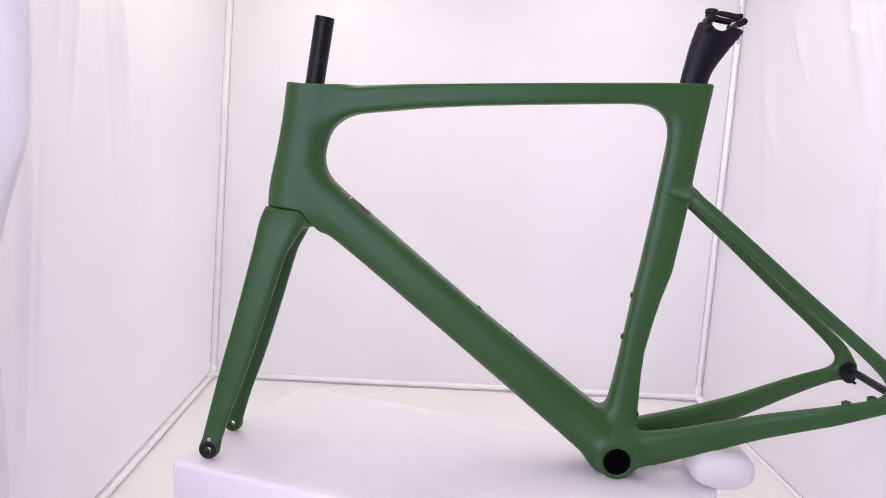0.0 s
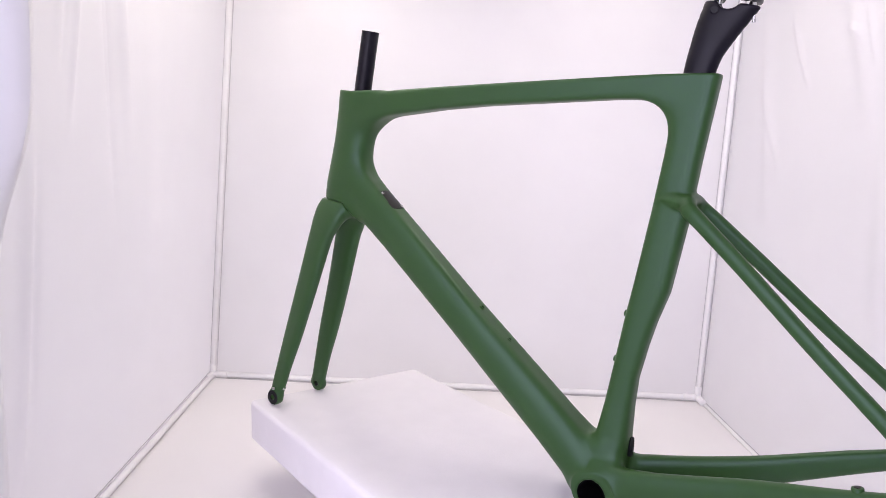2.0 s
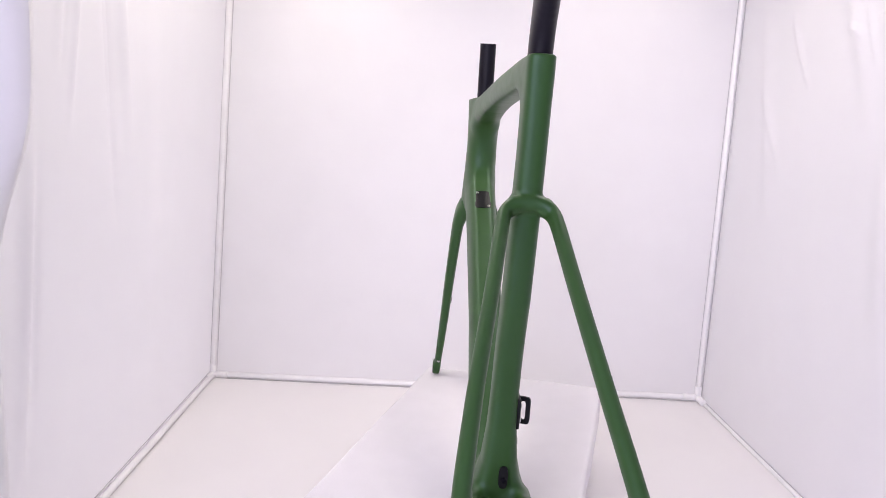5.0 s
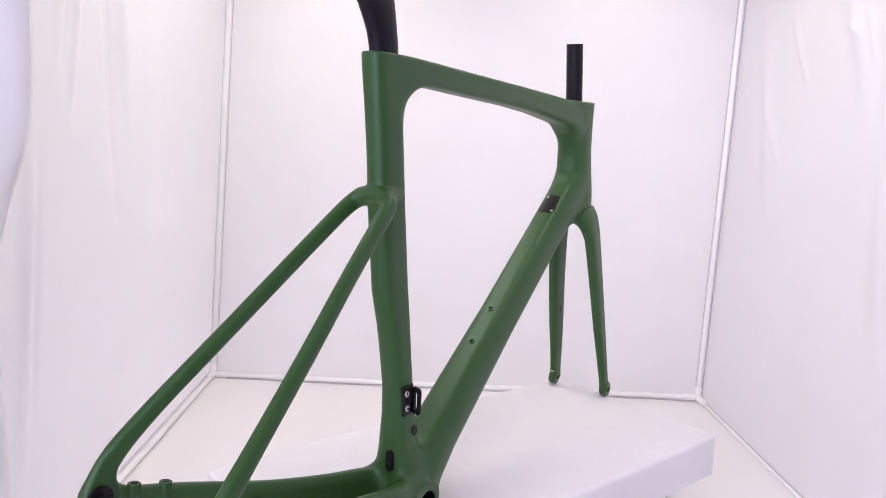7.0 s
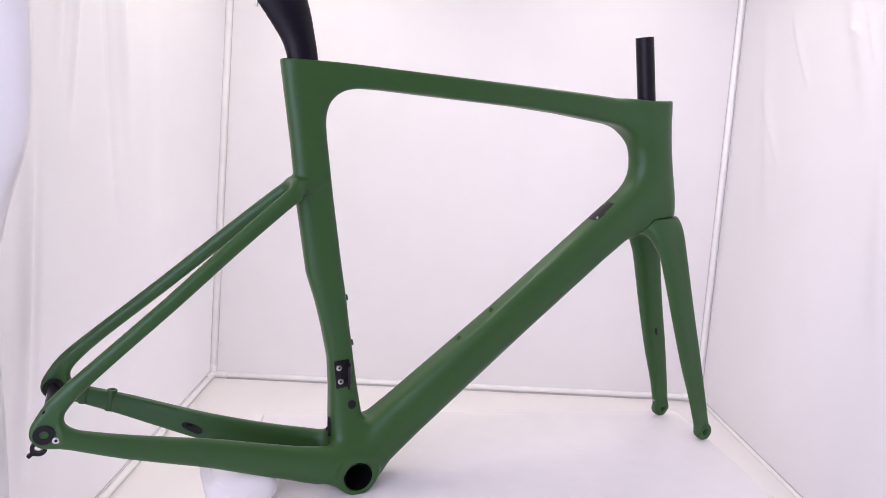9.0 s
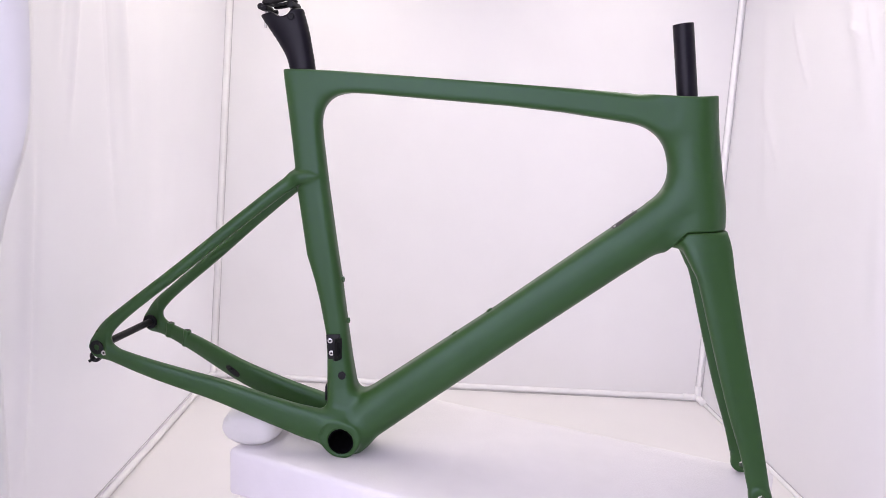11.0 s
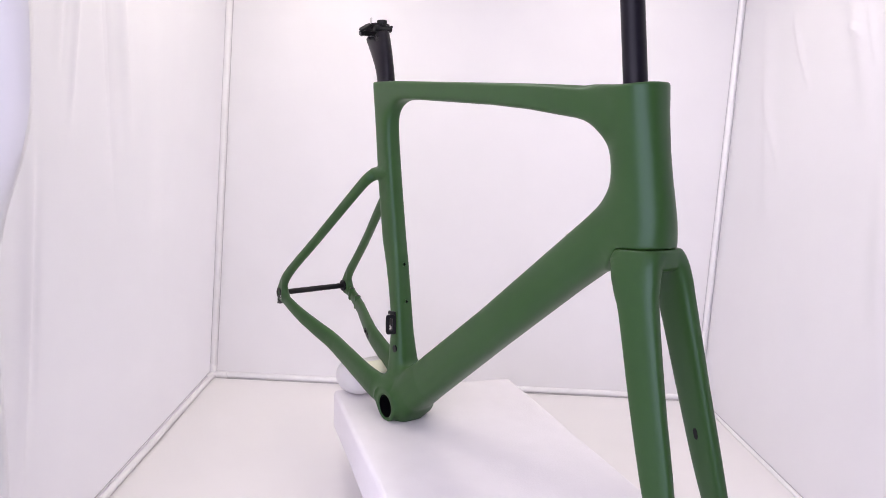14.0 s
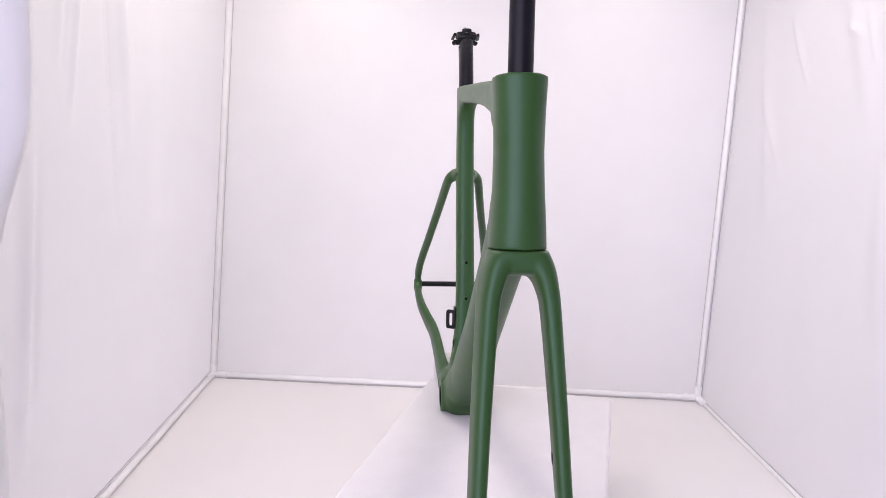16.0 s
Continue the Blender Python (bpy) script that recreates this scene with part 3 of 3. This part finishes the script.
    for k, name in enumerate(("head_tube", "top_tube", "down_tube", "seat_tube", "bottom_bracket_shell")):
        moulded(name, pts, quads[who == k], normals, GREEN, base)
    out = {}
    for k, name in ((5, "seat_stay"), (6, "chain_stay")):
        for side in (1, -1):
            out[name, side] = moulded(name, pts, quads[(who == k) & (mid[:, 1] * side >= 0)], normals, GREEN, base)
    return out


FORK = [(0.3090, 0.0000, 0.4960, 0.0335, 0.0165), (0.3095, 0.0160, 0.4940, 0.0335, 0.0160), (0.3145, 0.0270, 0.4830, 0.0322, 0.0140), (0.3215, 0.0335, 0.4640, 0.0292, 0.0118),
        (0.3298, 0.0370, 0.4380, 0.0255, 0.0108), (0.3555, 0.0435, 0.3420, 0.0226, 0.0096), (0.3790, 0.0480, 0.2600, 0.0204, 0.0088), (0.3985, 0.0518, 0.1950, 0.0166, 0.0078), (0.4153, 0.0560, 0.1315, 0.0146, 0.0066)]


def fork_shell(base):
    h = 0.0022
    lo = (0.2552, 0.0, 0.1076)
    X, Y, Z = grid(lo, (0.4450, 0.0726, 0.5192), h)
    rows = rounded([(x, y - 0.0020 * min(1, y / 0.03), z, a, b) for x, y, z, a, b in FORK], 4)
    F = space_tube(X, Y, Z, rows, (0, 1, 0.35), 3.0)
    F = np.minimum(F, space_tube(X, -Y, Z, rows[:9], (0, 1, 0.35), 3.0))
    tip = smax(np.hypot(X - 0.415, Z - 0.1312) - 0.0148, np.abs(Y - 0.056) - 0.0066, 0.002)
    F = smin(F, tip, 0.006)
    nose = space_tube(X, Y, Z, [(0.273, 0.0, 0.4870, 0.009, 0.018), (0.300, 0.0, 0.4930, 0.015, 0.026)], (0, 1, 0), 2.4)
    F = smin(F, nose, 0.012)
    # the crown's upper end, as wide as the head tube that it meets
    cx = X - 0.3015 - 0.1444 * (0.503 - Z)
    hip = ((np.abs(cx) / 0.0362) ** 2.4 + (Y / 0.0314) ** 2.4) ** (1 / 2.4)
    F = smin(F, smax((hip - 1) * 0.030, 0.4895 - Z, 0.004), 0.010)
    gap = 0.0007
    crown = np.maximum(Z - 0.5037 + gap - 0.093 * (X - 0.2855), -((X - 0.2855 - gap) * 0.781 - (Z - 0.5037) * 0.624))
    F = smax(F, crown, 0.0012)
    F = smax(F, -(np.hypot(X - 0.415, Z - 0.1312) - 0.0052 + 0 * Y), 0.001)
    full = mirrored(F)
    lo = (lo[0], -h * (F.shape[1] - 1), lo[2])
    pts, quads, normals = surface(full, lo, h)
    return moulded("fork", pts, quads, normals, GREEN, base, "satin green fork with two flat blades")


POST = [(-0.2930, 0.690, 0.0197, 0.0133), (-0.2938, 0.715, 0.0197, 0.0133), (-0.3000, 0.742, 0.0214, 0.0133), (-0.3115, 0.771, 0.0268, 0.0133), (-0.3322, 0.812, 0.0345, 0.0133)]


def seatpost(base):
    h = 0.002
    lo = (-0.374, 0.0, 0.694)
    X, Y, Z = grid(lo, (-0.260, 0.02, 0.816), h)
    d, a, b = flat_tube(X, Z, rounded(POST, 4))
    core = np.maximum(a + d, 0)
    q = ((core / a) ** 2.2 + (Y / b) ** 2.2) ** (1 / 2.2) + 1e-9
    F = np.sqrt(core * core + Y * Y + 1e-12) * (1 - 1 / q)
    F = smax(F, (Z - 0.8035) - 0.17 * (X + 0.300), 0.004)
    F = smax(F, 0.6975 - Z + 0 * X, 0.001)
    F = smax(F, -(np.hypot((X + 0.3245) / 1.15, Z - 0.8040) - 0.0130 + 0 * Y), 0.002)
    F = smax(F, -(np.hypot(X + 0.3085, Z - 0.7905) - 0.0040 + 0 * Y), 0.001)
    full = mirrored(F)
    lo = (lo[0], -h * (F.shape[1] - 1), lo[2])
    pts, quads, normals = surface(full, lo, h)
    post = moulded("seatpost", pts, quads, normals, CARBON, base, "matte black aero carbon seatpost")
    post.location = (0.0025, -0.0028, 0)
    # the saddle clamp
    part("pivot_bolt", rod_bm((-0.3085, -0.0120, 0.7905), (-0.3085, 0.0120, 0.7905), 0.0042, 0, 20), BLACK, post)
    part("clamp_plate", outline_bm(oval(0.021, 0.0190, 4.0, 24), 0.0026, pose(-0.3285, 0, 0.8122, 0, -11, 0), hole=oval(0.012, 0.010, 3.0, 24)), BLACK, post, "black forged saddle clamp plate")
    part("clamp_barrel", rod_bm((-0.3520, -0.0215, 0.8030), (-0.3520, 0.0215, 0.8030), 0.0048, 0.001), BLACK, post)
    part("clamp_barrel", rod_bm((-0.3080, -0.0170, 0.8075), (-0.3080, 0.0170, 0.8075), 0.0052, 0.001), BLACK, post)
    part("clamp_knob", rod_bm((-0.3105, 0, 0.8160), (-0.3108, 0, 0.8225), 0.0090, 0.0015), BLACK, post)
    part("clamp_knob", rod_bm((-0.3100, 0, 0.8115), (-0.3103, 0, 0.8145), 0.0080, 0.001), BLACK, post)
    part("clamp_bolt", rod_bm((-0.3100, 0, 0.7990), (-0.3106, 0, 0.8165), 0.0034), STEEL, post, "bright steel clamp bolt")
    part("clamp_bolt", rod_bm((-0.3530, 0, 0.7750), (-0.3495, 0, 0.8310), 0.0022), STEEL, post, "bright steel clamp bolt")
    part("clamp_nut", rod_bm((-0.3512, 0, 0.8105), (-0.3506, 0, 0.8170), 0.0055, 0.001), BLACK, post)
    for s in (1, -1):
        part("clamp_jaw", outline_bm(oval(0.0180, 0.0032, 2.6, 24), 0.0050, pose(-0.3300, s * 0.0225, 0.8105, 90 + s * 20, 0, 0) @ pose(0, 0, 0, 0, 0, 11)), BLACK, post)
        part("clamp_hook", rod_bm((-0.350, s * 0.0200, 0.8000), (-0.341, s * 0.0215, 0.8010), 0.0036, 0.001), BLACK, post)
    return post


def screw(p, way, radius, parent, mat=STEEL):
    p, way = Vector(p), Vector(way).normalized()
    s = part("screw", rod_bm(p - way * 0.001, p + way * 0.0016, radius, 0.0005, 20), mat, parent, "bright steel screw")
    part("socket", rod_bm(p + way * 0.0012, p + way * 0.0019, radius * 0.42, 0, 6), BLACK, s)
    return s


def bicycle_frame():
    base = new("bicycle_frame")
    stays = frame_shell(base)
    fork = fork_shell(base)
    part("steerer_tube", ring_bm((0.2578, 0.0030, 0.7915), (0.2578 + 0.1444 * 0.14, 0.0010, 0.6515), 0.0143, 0.0118, 40), CARBON, fork, "black carbon steerer tube")
    seatpost(base)
    # bottom bracket sleeve
    part("bearing_sleeve", ring_bm((BB[0], -0.0425, BB[1]), (BB[0], 0.0425, BB[1]), 0.0204, 0.0188, 40), BORE, base, "black bore of the bottom bracket")
    # cover on the down tube's upper face
    d, n = Vector((0.786, 0, 0.618)), Vector((-0.618, 0, 0.786))
    at = Vector((0.1993, 0, 0.5146)) - n * 0.0002
    m = Matrix.Translation(at) @ Matrix((d, Vector((0, 1, 0)), n)).transposed().to_4x4()
    cover = part("cable_port_cover", curved_plate(0.0215, 0.0145, 7.0, 0.004, 0.0026, m), BLACK, base, "black plastic cable port cover")
    for sx, sy in ((0.0165, 0.0098), (-0.0165, -0.0098)):
        screw(m @ Vector((sx, sy, 0.0008)), n, 0.0024, cover)

    def boss(p, way):
        p, way = Vector(p), Vector(way).normalized()
        b = part("bottle_boss", ring_bm(p - way * 0.003, p + way * 0.0014, 0.0044, 0.0026, 24), GREEN, base, "raised green bottle boss with a dark thread")
        part("bore", rod_bm(p - way * 0.003, p + way * 0.0002, 0.0027, 0, 16), BORE, b)

    boss((0.0078, 0, 0.3632), n)
    boss((-0.0447, 0, 0.3220), n)
    boss((-0.2245, 0, 0.3951), (0.99, 0, 0.14))
    boss((-0.2148, 0, 0.3291), (0.99, 0, 0.14))
    # front derailleur bracket on the seat tube's right side
    br = part("derailleur_bracket", box_bm((0.0225, 0.0040, 0.040), pose(-0.2325, -0.0180, 0.2895, 0, -6, 0), 0.0012), BLACK, base, "black front derailleur bracket with a slot")
    tab = outline_bm(oval(0.0090, 0.0178, 6.0, 32), 0.0032, pose(-0.2245, -0.0262, 0.2880, 90, 0, 68), hole=oval(0.0032, 0.0122, 4.0, 32))
    part("slotted_tab", tab, BLACK, br)
    screw((-0.2385, -0.0200, 0.2995), (0, -1, 0), 0.0042, br)
    screw((-0.2358, -0.0200, 0.2795), (0, -1, 0), 0.0042, br)
    # rubber plugs and cable ports
    part("black_disc", outline_bm(oval(0.0060, 0.0066, 2, 24), 0.012, pose(-0.2185, -0.0160, 0.2440, 90, 0, 0)), BLACK, base, "black rubber port plug")
    port = part("cable_port", outline_bm(oval(0.0058, 0.0145, 3.0, 28), 0.006, pose(-0.2455, -0.0040, 0.2075, 90, 0, 80)), BLACK, base, "black oval cable port")
    part("guide", rod_bm((-0.2500, -0.0045, 0.2040), (-0.2470, -0.0040, 0.2040), 0.0034, 0.0006, 16), CARBON, port)
    side = stays["chain_stay", 1]
    inner = part("cable_port", outline_bm(oval(0.0150, 0.0052, 2.6, 28), 0.005, pose(-0.4280, 0.0405, 0.2120, 90, 0, -14) @ pose(0, 0, 0, 0, 0, -27)), BLACK, side, "black oval cable port")
    part("guide", rod_bm((-0.4330, 0.0365, 0.2150), (-0.4330, 0.0400, 0.2150), 0.0032, 0.0006, 16), CARBON, inner)
    # axle, dropout inserts and hanger
    y = REAR
    axle = part("thru_axle", rod_bm((AXLE[0], y - 0.0780, AXLE[1]), (AXLE[0], y + 0.0780, AXLE[1]), 0.0060, 0, 28), BLACK, base, "black thru axle")
    for k, w in enumerate((0.004, 0.003, 0.005, 0.003)):
        part("printed_mark", box_bm((0.0004, w * 0.6, 0.0018), pose(AXLE[0] - 0.0051, y + 0.040 - 0.0055 * k, AXLE[1] + 0.0032, 0, 32, 0)), PIPING, axle, "small white printed mark")
    part("dropout_insert", ring_bm((AXLE[0], y - 0.0858, AXLE[1]), (AXLE[0], y - 0.0690, AXLE[1]), 0.0112, 0.0050, 32), BLACK, base, "black rear dropout insert")
    part("dropout_insert", ring_bm((AXLE[0], y + 0.0675, AXLE[1]), (AXLE[0], y + 0.0858, AXLE[1]), 0.0125, 0.0050, 32), BLACK, base, "black rear dropout insert")
    part("axle_end", rod_bm((AXLE[0], y - 0.0840, AXLE[1]), (AXLE[0], y - 0.0780, AXLE[1]), 0.0058, 0.001, 24), CARBON, base)
    hang = part("derailleur_hanger", outline_bm(oval(0.0088, 0.0088, 2.2, 24), 0.006, pose(-0.6040, y - 0.0790, 0.2600, 90, 0, 0), hole=oval(0.0046, 0.0046, 2, 24)), BLACK, base, "black derailleur hanger")
    part("hanger_arm", box_bm((0.020, 0.0058, 0.010), pose(-0.5930, y - 0.0790, 0.2660, 0, -38, 0), 0.0015), BLACK, hang)
    part("hanger_stop", box_bm((0.010, 0.0056, 0.0045), pose(-0.6115, y - 0.0790, 0.2535, 0, -35, 0), 0.001), BLACK, hang)
    part("hanger_plate", outline_bm(oval(0.0155, 0.0120, 3.0, 24), 0.0030, pose(-0.5965, y - 0.0698, 0.2705, 90, 0, 0) @ pose(0, 0, 0, 0, 0, 55)), BLACK, hang)
    screw((-0.5860, y - 0.0845, 0.2690), (0, -1, 0), 0.0042, hang)
    # solid black disc that imitates the dark of a small screw hole
    part("black_disc", rod_bm((-0.5900, y - 0.0760, 0.2975), (-0.5985, y - 0.0800, 0.3040), 0.0040, 0.0006, 20), BORE, base, "small black disc in place of a dark screw hole")
    # brake mounts on the left stay and the left fork blade
    for low, high, by in (((-0.5642, 0.2510), (-0.5603, 0.2775), 0.0725), ((-0.5320, 0.2380), (-0.5270, 0.2675), 0.0690)):
        mt = part("brake_mount", rod_bm((low[0], y + by, low[1]), (high[0], y + by, high[1]), 0.0066, 0.0015, 24), GREEN, side)
        up = (Vector((high[0], 0, high[1])) - Vector((low[0], 0, low[1]))).normalized()
        top = Vector((high[0], y + by, high[1]))
        part("bolt_hole", rod_bm(top - up * 0.002, top + up * 0.0006, 0.0036, 0, 16), BLACK, mt)
    for x, z in ((0.3790, 0.2165), (0.3985, 0.1500)):
        mt = part("brake_mount", rod_bm((x - 0.003, 0.0488 if z > 0.2 else 0.053, z), (x + 0.016, 0.0488 if z > 0.2 else 0.053, z + 0.005), 0.0062, 0.002, 24), GREEN, fork)
        part("bolt_hole", rod_bm((x - 0.0036, 0.0488 if z > 0.2 else 0.053, z - 0.0002), (x, 0.0488 if z > 0.2 else 0.053, z + 0.0008), 0.0030, 0, 16), STEEL, mt)
    part("cable_port", outline_bm(oval(0.0026, 0.0068, 2.6, 24), 0.003, pose(0.3692, 0.0360, 0.2895, 90, 0, 0) @ pose(0, 0, 0, 4, 0, 14)), BLACK, fork, "black oval cable port")
    # black axle inserts in the fork's tips
    part("fork_tip_insert", ring_bm((0.4150, 0.0540, 0.1312), (0.4150, 0.0632, 0.1312), 0.0132, 0.0054, 32), BLACK, fork, "black axle insert")
    screw((0.4130, 0.0625, 0.1485), (0, 1, 0), 0.0028, fork)
    part("fork_tip_insert", ring_bm((0.4150, -0.0560, 0.1312), (0.4150, -0.0488, 0.1312), 0.0078, 0.0050, 32), BLACK, fork, "black axle insert")
    return tagged(base, "satin green carbon road bicycle frame with fork and black seatpost", "bicycle frame")


TABLE, BLOCK, ROLL, BIKE = turntable(), foam_block(), foam_roll(), bicycle_frame()

# the turntable's turn, in degrees, at the given seconds; the frame leans a degree on its foam
TURN = [(0.0, 181.02), (0.5, 173.36), (1.0, 165.33), (1.5, 156.79), (2.0, 147.98), (2.5, 139.21), (3.0, 130.57), (4.25, 109.0), (5.5, 87.31), (6.0, 78.58), (6.5, 69.79),
        (7.0, 61.07), (7.5, 52.8), (8.0, 44.6), (9.25, 23.7), (10.5, 3.12), (11.0, -4.85), (11.5, -12.7), (12.0, -20.45), (12.5, -28.09), (13.0, -35.75), (13.5, -43.39),
        (14.0, -51.0), (14.5, -58.65), (15.0, -66.29), (15.5, -74.06), (16.0, -82.15)]
LEAN = pose(0, 0, 0, 0.99, 0, 0)


def motions():
    for thing in (TABLE, BLOCK, ROLL):
        walk(thing, [(t, pose(0, 0, 0, 0, 0, a)) for t, a in TURN])
    walk(BIKE, [(t, pose(0, 0, 0, 0, 0, a) @ LEAN) for t, a in TURN])


motions()
